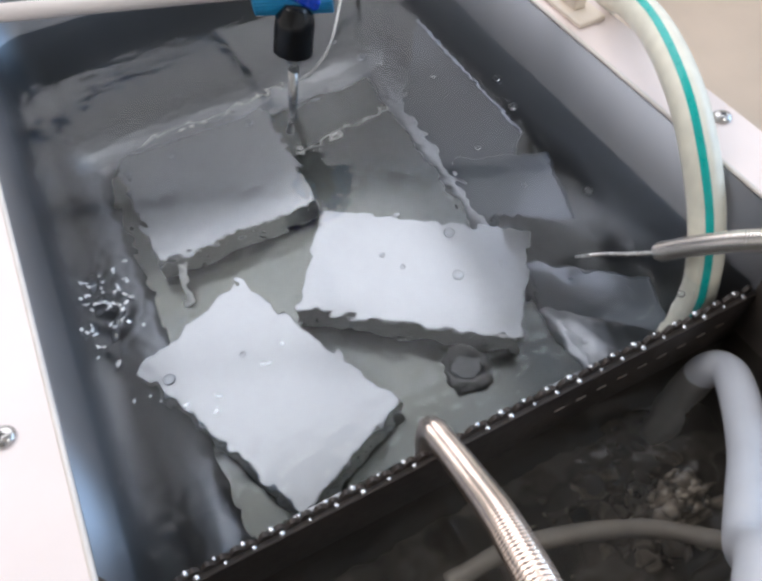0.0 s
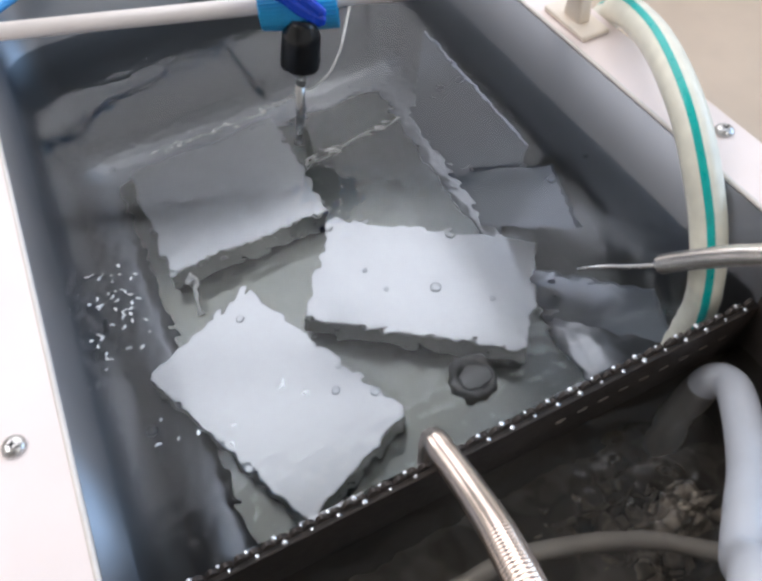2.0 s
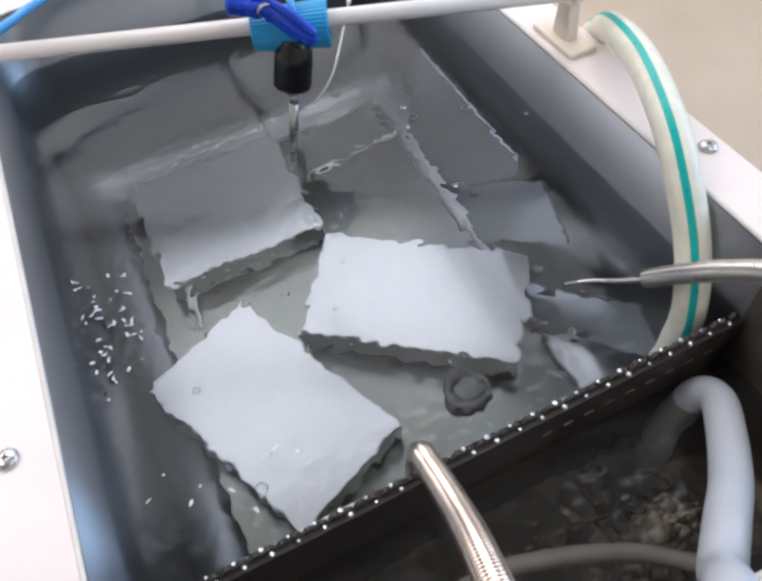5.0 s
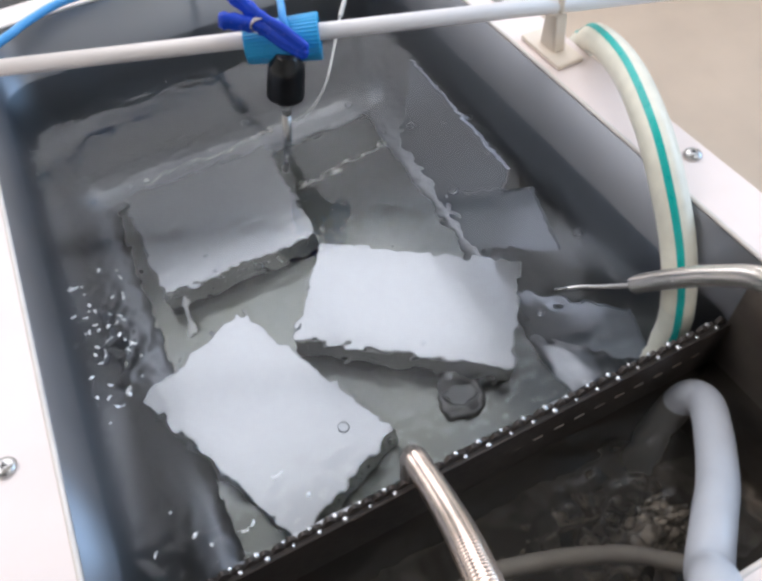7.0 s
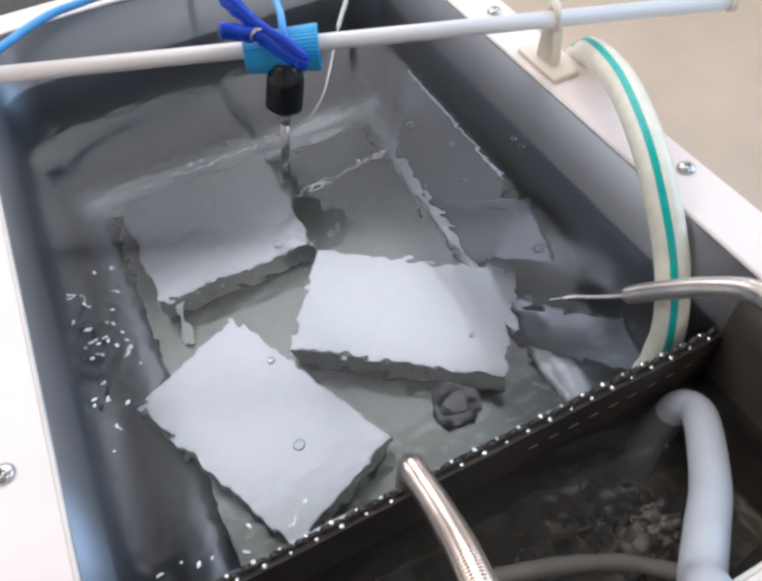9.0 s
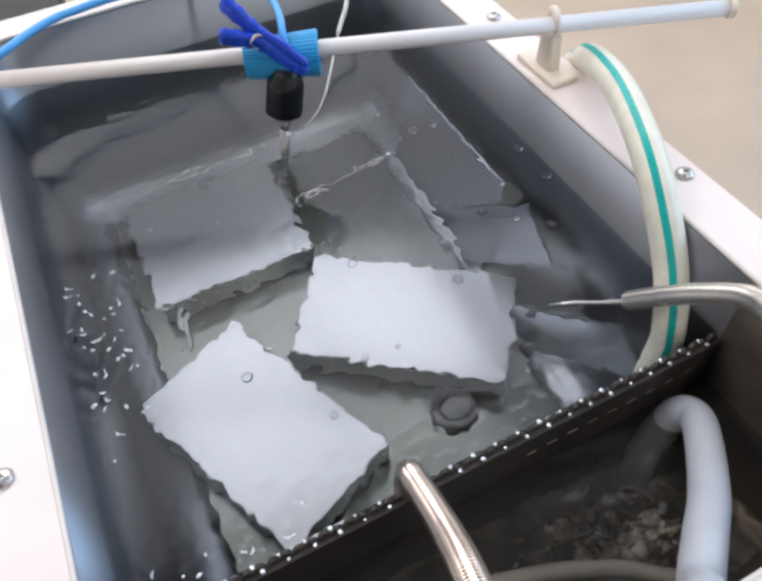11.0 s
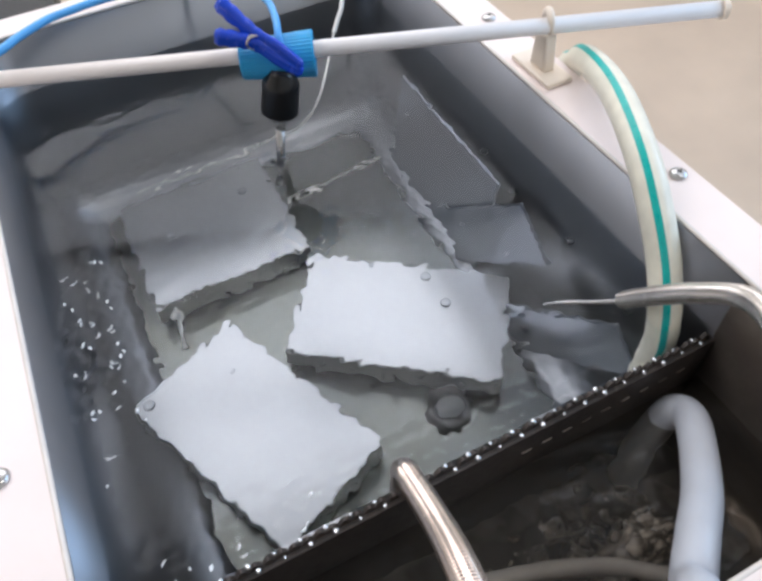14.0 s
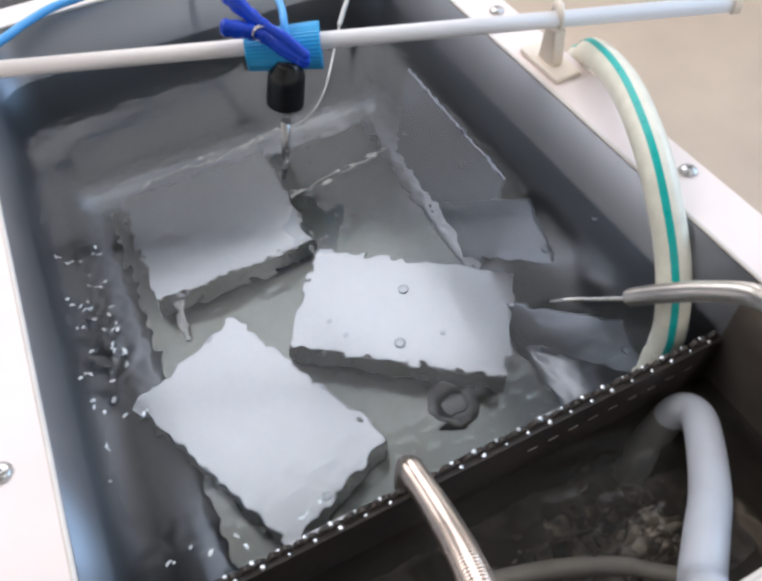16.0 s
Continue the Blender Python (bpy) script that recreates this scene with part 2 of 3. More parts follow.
bm, last = basin(u_plan(-0.003, BACK, 0.030, 0), u_plan(-0.003, BACK, 0.030, FILLET), RIM, DEEP, FILLET, True)
tank_wall = bath_part("basin_wall", bm, STEEL, "brushed stainless steel basin wall", True)
bm = bmesh.new()
bm.faces.new([bm.verts.new((x, y, DEEP)) for x, y in u_plan(0, BACK, 0.030, FILLET)])
basin_floor = bath_part("basin_floor", bm, FLOOR_STEEL, "pale scaled steel basin floor")
bm, last = basin(u_plan(-0.003, FRONT, 0.022, 0), u_plan(-0.003, FRONT, 0.022, 0.012), RIM, BOX_FLOOR, 0.012, True)
box_wall = bath_part("overflow_wall", bm, STAINED_SHADED, "brown stained steel overflow wall, darkened for its shade", True)
bm = bmesh.new()
bm.faces.new([bm.verts.new((x, y, BOX_FLOOR)) for x, y in u_plan(-0.005, FRONT, 0.022, 0.012)])
box_floor = bath_part("overflow_floor", bm, MOTTLED, "dark bottom mottled with pale patches")
for ob in (tank_wall, basin_floor, box_wall, box_floor):
    so = ob.modifiers.new("sheet", "SOLIDIFY")
    so.thickness, so.offset = 0.0015, -1

# flange ring with a rounded opening
inner = corner(0.03, BACK - 0.03, 0.03, 180, 90) + corner(W - 0.03, BACK - 0.03, 0.03, 90, 0) + corner(W - 0.022, FRONT + 0.022, 0.022, 360, 270) + corner(0.022, FRONT + 0.022, 0.022, 270, 180)
X0, X1, Y0, Y1 = -0.12, 0.352, -0.20, 0.447


def to_edge(x, y):
    cx, cy = W / 2, 0.15
    dx, dy = x - cx, y - cy
    k = min((X1 - cx) / dx if dx > 0 else (X0 - cx) / dx if dx < 0 else 9e9, (Y1 - cy) / dy if dy > 0 else (Y0 - cy) / dy if dy < 0 else 9e9)
    return (cx + dx * k, cy + dy * k)


def ring_mesh(z0, z1):
    bm = bmesh.new()
    ins = list(inner)
    outs = [to_edge(*p) for p in ins]
    # the four outer corners take the middle of each rounded corner
    for i, c in ((5, (X0, Y1)), (16, (X1, Y1)), (27, (X1, Y0)), (38, (X0, Y0))):
        outs[i] = c
    for g, (cx, cy) in ((0, (X0, Y1)), (11, (X1, Y1)), (22, (X1, Y0)), (33, (X0, Y0))):
        first = 0 if g in (0, 22) else 1
        for k in range(11):
            if k < 5:
                outs[g + k] = (cx, ins[g + k][1]) if first == 0 else (ins[g + k][0], cy)
            elif k > 5:
                outs[g + k] = (ins[g + k][0], cy) if first == 0 else (cx, ins[g + k][1])
    n = len(ins)
    v = [[bm.verts.new((*p, z)) for p in ring] for ring, z in ((ins, z1), (outs, z1), (outs, z0), (ins, z0))]
    for a in range(4):
        b = (a + 1) % 4
        for k in range(n):
            j = (k + 1) % n
            bm.faces.new((v[a][k], v[a][j], v[b][j], v[b][k]))
    return bm


bath_part("flange", ring_mesh(RIM, RIM + 0.002), PAINT, "white painted sheet flange")
loop = [Vector((x, y, RIM + 0.0012)) for x, y in inner]
bath_part("flange_lip", sweep(bmesh.new(), loop + [loop[0]], 0.0013, sides=8, caps=False), LIP, "rolled bright flange edge", True)
for n, a in (("west", (X0, X0 + 0.002, Y0, Y1)), ("east", (X1 - 0.002, X1, Y0, Y1)), ("north", (X0 + 0.002, X1 - 0.002, Y1 - 0.002, Y1)), ("south", (X0 + 0.002, X1 - 0.002, Y0, Y0 + 0.002))):
    bath_part("housing_panel", boxed(*a, -0.88, RIM), HOUSING, "grey painted housing panel")


def screw_mesh():
    bm = bmesh.new()
    prof = [(0.0047, 0), (0.0050, 0.0006), (0.0046, 0.0017), (0.0034, 0.0025), (0.0018, 0.0028)]
    rings = [[bm.verts.new((r * math.cos(2 * math.pi * k / 20), r * math.sin(2 * math.pi * k / 20), z)) for k in range(20)] for r, z in prof]
    for a, b in zip(rings, rings[1:]):
        for k in range(20):
            bm.faces.new((a[k], a[(k + 1) % 20], b[(k + 1) % 20], b[k]))
    bm.faces.new(rings[-1])
    return bm


for x, y in ((-0.019, 0.064), (0.342, 0.069), (0.340, 0.257), (-0.019, 0.30), (0.16, 0.432)):
    bm = screw_mesh()
    bm.transform(Matrix.Translation((x, y, RIM + 0.002)) @ Matrix.Rotation(x * 40, 4, "Z"))
    s = bath_part("screw", bm, SCREW, "domed cross-head steel screw", True)
    bm = bmesh.new()
    for a in (0, math.pi / 2):
        b2 = boxed(-0.0017, 0.0017, -0.0004, 0.0004, 0.0026, 0.00292)
        b2.transform(Matrix.Rotation(a, 4, "Z"))
        me = bpy.data.meshes.new("tmp")
        b2.to_mesh(me)
        b2.free()
        bm.from_mesh(me)
    bm.transform(Matrix.Translation((x, y, RIM + 0.002)) @ Matrix.Rotation(x * 40 + 0.5, 4, "Z"))
    bath_part("cross_recess", bm, DARK, parent=s)

# the weir: a plate with a serrated lip
weir = bath_part("weir_plate", boxed(0.0006, W - 0.0006, -0.005, 0.0, DEEP, -0.0025, bevel=0.0006), WEIR, "dark stained serrated overflow weir")
PITCH = 0.0062
tooth = bmesh.new()
prof = [(-0.0031, -0.003), (-0.0027, 0.0), (-0.0015, 0.0016), (-0.0005, 0.0026), (0.0005, 0.0026), (0.0015, 0.0016), (0.0027, 0.0), (0.0031, -0.003)]
fa = [tooth.verts.new((x, -0.0024, z)) for x, z in prof]
fb = [tooth.verts.new((x, -0.0003, z)) for x, z in prof]
tooth.faces.new(fa)
tooth.faces.new(fb[::-1])
for k in range(len(prof)):
    j = (k + 1) % len(prof)
    tooth.faces.new((fa[k], fb[k], fb[j], fa[j]))
bmesh.ops.recalc_face_normals(tooth, faces=tooth.faces)
tooth_me = bpy.data.meshes.new("tooth")
tooth.to_mesh(tooth_me)
tooth.free()
tooth_me.materials.append(WEIR)
for k in range(51):
    t = new("tooth", tooth_me)
    t.parent = weir
    t.location = Vector((0.0045 + k * PITCH + 0.0, 0, -0.0006 + 0.0008 * math.sin(k * 2.4))) + Vector((-0.16, -0.15, 0.88))
for k in range(15, 24):
    slot = bath_part("slot", boxed(0.012 + k * 0.0125, 0.0175 + k * 0.0125, -0.0056, -0.0049, -0.0205, -0.0192, bevel=0.0002), STAINED_SHADED, "worn lighter slot edge", parent=weir)

# drain in the floor
dr = bmesh.new()
prof = [(0.0185, 0), (0.0182, 0.004), (0.0165, 0.0062), (0.0125, 0.0062), (0.0105, 0.0022), (0.006, 0.002)]
rings = [[dr.verts.new((0.217 + r * math.cos(2 * math.pi * k / 28), 0.090 + r * math.sin(2 * math.pi * k / 28), DEEP + z)) for k in range(42)] for r, z in prof]
for a, b in zip(rings, rings[1:]):
    for k in range(28):
        dr.faces.new((a[k], a[(k + 1) % 28], b[(k + 1) % 28], b[k]))
dr.faces.new(rings[-1])
drain = bath_part("drain", dr, PROBE_END, "dark round drain fitting in the floor", True)
bm = bmesh.new()
bmesh.ops.create_cone(bm, cap_ends=True, segments=28, radius1=0.0098, radius2=0.009, depth=0.002, matrix=Matrix.Translation((0.217, 0.090, DEEP + 0.0042)))
bath_part("drain_cover", bm, DULL, "dull grey drain cover", parent=drain)


# ---- the aluminium blocks on the basin floor ----
def block(name, cx, cy, turn, lx, ly, thick, label, tilt=(0, 0), lift=0.0):
    ob = tagged(empty(name, (cx, cy, DEEP + 0.0005 + lift)), label, "metal block", "blocks in the bath")
    ob.rotation_euler = (radians(tilt[0]), radians(tilt[1]), radians(turn))
    # black inset base, added to draw the shadow line under the block
    part("shade_base", boxed(-lx / 2 + 0.006, lx / 2 - 0.006, -ly / 2 + 0.006, ly / 2 - 0.006, 0, 0.0052), BLACKBOX, ob, "black inset base added for the shade under the block")
    bm = boxed(-lx / 2, lx / 2, -ly / 2, ly / 2, 0.005, thick - 0.0018, bevel=0.0008)
    part("block_body", bm, ALU_SIDE, ob, "sawn grey sides")
    bm = boxed(-lx / 2 + 0.0003, lx / 2 - 0.0003, -ly / 2 + 0.0003, ly / 2 - 0.0003, thick - 0.0018, thick, bevel=0.0008)
    part("polished_face", bm, ALU, ob, "satin polished top face")
    return ob


block("aluminium_block", 0.115, 0.317, 0.5, 0.131, 0.115, 0.032, "satin aluminium block lying near the far basin wall")
block("aluminium_block", 0.217, 0.166, -37.0, 0.161, 0.0925, 0.032, "satin aluminium block lying beside the round drain")
block("aluminium_block", 0.085, 0.132, -66.1, 0.154, 0.095, 0.032, "satin aluminium block lying against the weir")



# thin plates leaning on the side wall
def leaning_plate(name, y0, z0, long, short, turn, gap, label):
    """A plate whose top corner is at y0, z0 on the leaning plane; turn: slope of its long edge downwards, in degrees."""
    a = radians(turn)
    u, v = Vector((0, math.cos(a), -math.sin(a))), Vector((0, -math.sin(a), -math.cos(a)))
    ob = tagged(empty(name, (0.3165 - gap + 0.1 * z0, y0, z0)), label, "metal plate", "plates by the side wall")
    bm = boxed(-0.0022, 0.0, 0, long, 0, short, bevel=0.0005)
    for q in bm.verts:
        c = u * q.co.y + v * q.co.z
        q.co = Vector((q.co.x + 0.1 * c.z, c.y, c.z))
    part("plate_sheet", bm, PLATE, ob)
    return ob


leaning_plate("leaning_plate", 0.183, -0.062, 0.149, 0.134, 0, 0.0, "dull blue-grey metal plate standing against the side wall")
leaning_plate("leaning_plate", 0.152, -0.048, 0.150, 0.052, 53, 0.004, "dull blue-grey metal plate leaning tilted on the side wall")
leaning_plate("leaning_plate", 0.043, -0.054, 0.148, 0.038, 52, 0.008, "dull blue-grey metal plate leaning beside the weir")

# ---- water: one rippled sheet between the walls ----
rng = random.Random(4)
WAVES = []
for k in range(46):
    lam = 0.0048 * (3.2 ** rng.random())
    a = rng.uniform(0, 2 * math.pi)
    WAVES.append((2 * math.pi / lam * math.cos(a), 2 * math.pi / lam * math.sin(a), rng.uniform(0, 6.28), lam * 0.00118))
xs = np.arange(-0.016, W + 0.0161, 0.0009)
ys = np.concatenate([np.arange(0.0005, BACK + 0.008, 0.0009)])
gx, gy = np.meshgrid(xs, ys)
h = np.zeros_like(gx)
for kx, ky, ph, am in WAVES:
    h += am * np.sin(kx * gx + ky * gy + ph)
stir = 0.7 * np.exp(-(((gx - 0.020) / 0.010) ** 2 + ((gy - 0.140) / 0.036) ** 2))
boil = np.zeros_like(gx)
for k in range(26):
    lam, a = rng.uniform(0.006, 0.013), rng.uniform(0, 6.28)
    boil += np.sin(2 * math.pi / lam * (math.cos(a) * gx + math.sin(a) * gy) + rng.uniform(0, 6.28)) * lam * 0.026
h = h + boil * stir
r = np.hypot(gx - 0.240, gy - 0.048)
h = h + 0.0006 * np.cos(r / 0.0075 * math.pi) * np.exp(-(r / 0.010) ** 2)
nx, ny = len(xs), len(ys)
verts = np.stack([gx, gy, h], -1).reshape(-1, 3)
corner_ids = (np.arange(ny - 1)[:, None] * nx + np.arange(nx - 1)[None, :]).ravel()
quads = np.stack([corner_ids, corner_ids + 1, corner_ids + nx + 1, corner_ids + nx], -1).tolist()
me = bpy.data.meshes.new("water")
me.from_pydata(verts.tolist(), [], quads)
me.shade_smooth()
me.materials.append(WATER)
water = tagged(new("water", me), "clear rippling water filling the steel basin", "water", kind="structure")
water.visible_shadow = False

# ---- rod, clip, probe, clamp ----
ROD_A, ROD_B, ROD_Z = Vector((-0.060, 0.3384, 0.0790)), Vector((0.432, 0.1455, 0.0790)), 0.0790
rod = tagged(empty("support_rod", ROD_A), "white plastic rod lying across the bath", "rod")
d = (ROD_B - ROD_A).normalized()
bm = tube([Vector(), ROD_B - ROD_A], 0.0049, sides=24)
part("rod_tube", bm, ROD, rod, smooth=True)
bm = tube([ROD_B - ROD_A - d * 0.001, ROD_B - ROD_A + d * 0.0025], 0.0062, sides=24)
part("end_cap", bm, CLIP, rod, "ivory end cap")
rod_turn = math.atan2(d.y, d.x)


def clip_holder(x, y, name="rod_clip"):
    ob = tagged(empty(name, (x, y, RIM + 0.002)), "ivory plastic clip holding the rod on the flange", "clip")
    part("base_plate", boxed(-0.0095, 0.0095, -0.0205, 0.0205, 0, 0.0034, bevel=0.0014), CLIP, ob)
    bm = boxed(-0.0042, 0.0042, -0.0068, 0.0068, 0.003, 0.0262, bevel=0.0015)
    for v in bm.verts:
        v.co.y *= 1.25 - 0.5 * v.co.z / 0.03
    part("post", bm, CLIP, ob)
    bm = bmesh.new()
    arc = [Vector((0, 0.0068 * math.cos(radians(a)), 0.033 + 0.0068 * math.sin(radians(a)))) for a in range(-80, 215, 12)]
    sweep(bm, arc, 0.0024, sides=10, up=(1, 0, 0))
    bm.transform(Matrix.Rotation(rod_turn, 4, "Z"))
    part("hook", bm, CLIP, ob, smooth=True)
    return ob


clip_holder(0.3355, 0.1875)
clip_holder(-0.030, 0.3265)

# cyan half sleeve around the rod
SC = ROD_A + d * ((0.181 - ROD_A.x) / d.x)
sleeve = tagged(empty("rod_sleeve", SC), "cyan ribbed plastic sleeve pushed over the rod", "sleeve")
bm = bmesh.new()
L = 0.0222
n = 72
rows = []
for z, rr in ((-L, 0.0108), (-L, 0.0120), (-L + 0.001, 0.0125), (L - 0.001, 0.0125), (L, 0.0120), (L, 0.0108)):
    ring = []
    flare = 0.89 + 0.18 * (z + L) / (2 * L)
    for k in range(n):
        a = 2 * math.pi * k / n
        q = rr * flare + (0.00035 if k % 2 and rr > 0.0115 else 0)
        ring.append(bm.verts.new((z, q * math.cos(a), q * math.sin(a) - 0.0028)))
    rows.append(ring)
for a, b in zip(rows, rows[1:] + rows[:1]):
    for k in range(n):
        bm.faces.new((a[k], a[(k + 1) % n], b[(k + 1) % n], b[k]))
bm.transform(Matrix.Rotation(rod_turn, 4, "Z"))
part("sleeve_shell", bm, SLEEVE, sleeve)

# blue peg gripping the sleeve
peg = tagged(empty("clothes_peg", (0.182, 0.219, 0.084)), "royal blue plastic clothes peg clamped on the sleeve", "peg")
tip = Vector((0.1865, 0.2175, 0.0800)) - peg.location
for name, tail, mid, off in (("jaw", (0.1555, 0.2545, 0.1135), (0.1680, 0.2385, 0.0985), 0.0018), ("jaw", (0.1475, 0.2460, 0.0990), (0.1665, 0.2365, 0.0935), -0.0012)):
    pts = spline([tip + Vector((0, 0, off)), (tip + Vector(mid) - peg.location) / 2 + Vector((0, 0, off * 1.5)), Vector(mid) - peg.location, Vector(tail) - peg.location], 8)
    bm = tube(pts, lambda u: 0.0032 + 0.0016 * max(0, u - 0.55) / 0.45 - (0.0020 if u > 0.97 or u < 0.03 else 0), sides=20,
              ripple=lambda i, a: 0.0011 * math.cos(2 * a) * abs(math.cos(2 * a)) ** 0.3 + (0.0005 * math.sin(i * 2.2) if i > 14 else 0))
    part(name, bm, PEG, peg, smooth=True)
bm = bmesh.new()
co = [Vector((0.1670 + 0.0052 * math.cos(a), 0.2340 + 0.001 * a / 6.28, 0.0950 + 0.0042 * math.sin(a))) - peg.location for a in np.linspace(0, 18.8, 60)]
sweep(bm, co, 0.0006, sides=6)
part("spring", bm, SCREW, peg, "small steel spring", True)

# temperature probe
probe = tagged(empty("temperature_probe", (0.1755, 0.2345, 0.055)), "black capped steel temperature probe hanging into the water", "probe")
bm = bmesh.new()
axis = spline([(0.1795, 0.2350, 0.0740), (0.1755, 0.2355, 0.056), (0.1732, 0.2358, 0.0452)], 8)
sweep(bm, [p - probe.location for p in axis], lambda u: 0.0112 * min(1, 0.62 + 1.6 * u) if u < 0.3 else 0.0112 + 0.0006 * u, sides=28)
bmesh.ops.bevel(bm, geom=[e for e in bm.edges if len(e.link_faces) == 2 and e.calc_face_angle(0) > 0.9], offset=0.001, segments=2, affect="EDGES")
part("cap", bm, BLACK, probe, smooth=True)
bm = tube([Vector((0.1733, 0.2358, 0.046)) - probe.location, Vector((0.1715, 0.2363, 0.031)) - probe.location], lambda u: 0.0052 - 0.0021 * u, sides=16)
part("ferrule", bm, CHROME, probe, "bright steel ferrule", True)
bm = tube([Vector((0.1713, 0.2363, 0.032)) - probe.location, Vector((0.167, 0.238, 0.0)) - probe.location, Vector((0.1655, 0.2385, -0.010)) - probe.location], lambda u: 0.0031 - 0.0006 * u, sides=14)
part("stem", bm, CHROME, probe, "thin steel stem", True)
bm = tube([Vector((0.1657, 0.2384, -0.009)) - probe.location, Vector((0.163, 0.2400, -0.026)) - probe.location], lambda u: 0.0021, sides=12)
part("stem_tip", bm, PROBE_END, probe, "dark stem tip", True)


def cable(name, pts, r, mat, label, cat, n=12, sides=12):
    ps = spline(pts, n)
    o = Vector(pts[0])
    return tagged(obj(name, sweep(bmesh.new(), [p - o for p in ps], r, sides=sides), mat), label, cat), o


def lay(pair):
    pair[0].location = pair[1]
    return pair[0]


lay(cable("probe_cable", [(0.1815, 0.2362, 0.079), (0.1822, 0.2395, 0.092), (0.1868, 0.2560, 0.0955), (0.1892, 0.281, 0.094), (0.185, 0.33, 0.085), (0.17, 0.40, 0.06), (0.165, 0.45, 0.049), (0.16, 0.52, 0.0)], 0.0022, CABLE, "sky blue cable leading from the probe over the rim", "cable"))
lay(cable("blue_cable", [(-0.09, 0.360, 0.0490), (-0.02, 0.366, 0.0500), (0.025, 0.384, 0.055), (0.040, 0.396, 0.055), (0.062, 0.409, 0.055), (0.081, 0.413, 0.055), (0.105, 0.416, 0.055), (0.17, 0.428, 0.0495), (0.24, 0.47, 0.030)], 0.0029, CABLE, "sky blue cable lying over the rim corner", "cable"))
lay(cable("white_cord", [(0.30, 0.425, 0.048), (0.289, 0.400, 0.050), (0.272, 0.36, 0.032), (0.2615, 0.348, 0.0235), (0.2545, 0.3405, 0.0185)], 0.0018, CORD, "white cord hanging over the rim into the water", "cord"))
lay(cable("thin_wire", [(0.255, 0.341, 0.019), (0.240, 0.322, 0.008), (0.224, 0.300, 0.001), (0.212, 0.300, -0.03), (0.208, 0.34, -0.10), (0.204, 0.396, -0.176), (0.155, 0.3975, -0.1885), (0.109, 0.3985, -0.1885), (0.069, 0.396, -0.1900)], 0.0008, CORD, "thin white wire sunk along the basin edge", "wire"))
lay(cable("floor_wire", [(0.190, 0.333, DEEP + 0.0012), (0.223, 0.335, DEEP + 0.0012), (0.255, 0.3395, DEEP + 0.0012), (0.286, 0.341, DEEP + 0.0012)], 0.0010, CORD, "thin pale wire lying on the basin floor", "wire"))

# ---- hoses ----
hose = tagged(empty("garden_hose", (0.352, 0.179, 0.05)), "milky white hose with a teal stripe hung over the rim", "hose")
hp = spline([(0.396, 0.30, -0.60), (0.392, 0.262, -0.20), (0.378, 0.215, 0.0), (0.3655, 0.190, 0.039), (0.3565, 0.170, 0.0555), (0.3395, 0.127, 0.0665), (0.320, 0.083, 0.067), (0.3105, 0.054, 0.053), (0.307, 0.031, 0.025), (0.303, 0.016, -0.006), (0.300, 0.012, -0.05), (0.298, 0.012, -0.12)], 10)
hp = [p - hose.location for p in hp]
part("hose_wall", sweep(bmesh.new(), hp, 0.0089, sides=28), HOSE, hose, smooth=True)
STRIPE = 0.02
part("stripe", sweep(bmesh.new(), hp, 0.0091, sides=6, a0=STRIPE - 0.21, a1=STRIPE + 0.21), TEAL, hose, "teal stripe along the hose", True)

elbow = tagged(empty("silicone_hose", (0.26, -0.02, -0.05)), "translucent white silicone hose bent into the overflow box", "hose")
ep = spline([(0.150, -0.175, 0.058), (0.168, -0.130, 0.060), (0.183, -0.1125, 0.0580), (0.197, -0.1020, 0.0520), (0.2090, -0.0960, 0.029), (0.229, -0.0815, 0.018), (0.2490, -0.0675, 0.006), (0.273, -0.0460, -0.010), (0.2885, -0.0285, -0.022), (0.2880, -0.0190, -0.031), (0.2815, -0.0180, -0.052), (0.2735, -0.0195, -0.082), (0.2710, -0.0208, -0.117)], 10)
ep = [p - elbow.location for p in ep]
part("hose_wall", sweep(bmesh.new(), ep, 0.0089, sides=32, caps=False), SILICONE, elbow, smooth=True)
part("hose_bore", sweep(bmesh.new(), ep, 0.0060, sides=20, caps=False), BORE, elbow, "darker hollow bore showing through the wall", True)


def braided(name, pts, r, mat, label):
    ob = tagged(empty(name, pts[0]), label, "hose")
    raw = [p - Vector(pts[0]) for p in spline(pts, 60)]
    ps, left = [raw[0]], 0.0005
    for a, b in zip(raw, raw[1:]):
        step = (b - a).length
        while left <= step:
            ps.append(a.lerp(b, left / step))
            left += 0.0005
        left -= step
    core = sweep(bmesh.new(), ps, r * 0.96, sides=24)
    part("core", core, mat, ob, smooth=True)
    turns = round(math.pi * 2 * r / 0.0034)
    weave = sweep(bmesh.new(), ps, r, sides=turns * 4, caps=False, ripple=lambda i, a: r * 0.075 * math.sin(i * 1.5708 + 0.785) * math.cos(turns * a) + r * 0.065 * math.sin(i * 1.5708 + 0.785))
    part("braid", weave, mat, ob, "woven metal wire braid", True)
    return ob


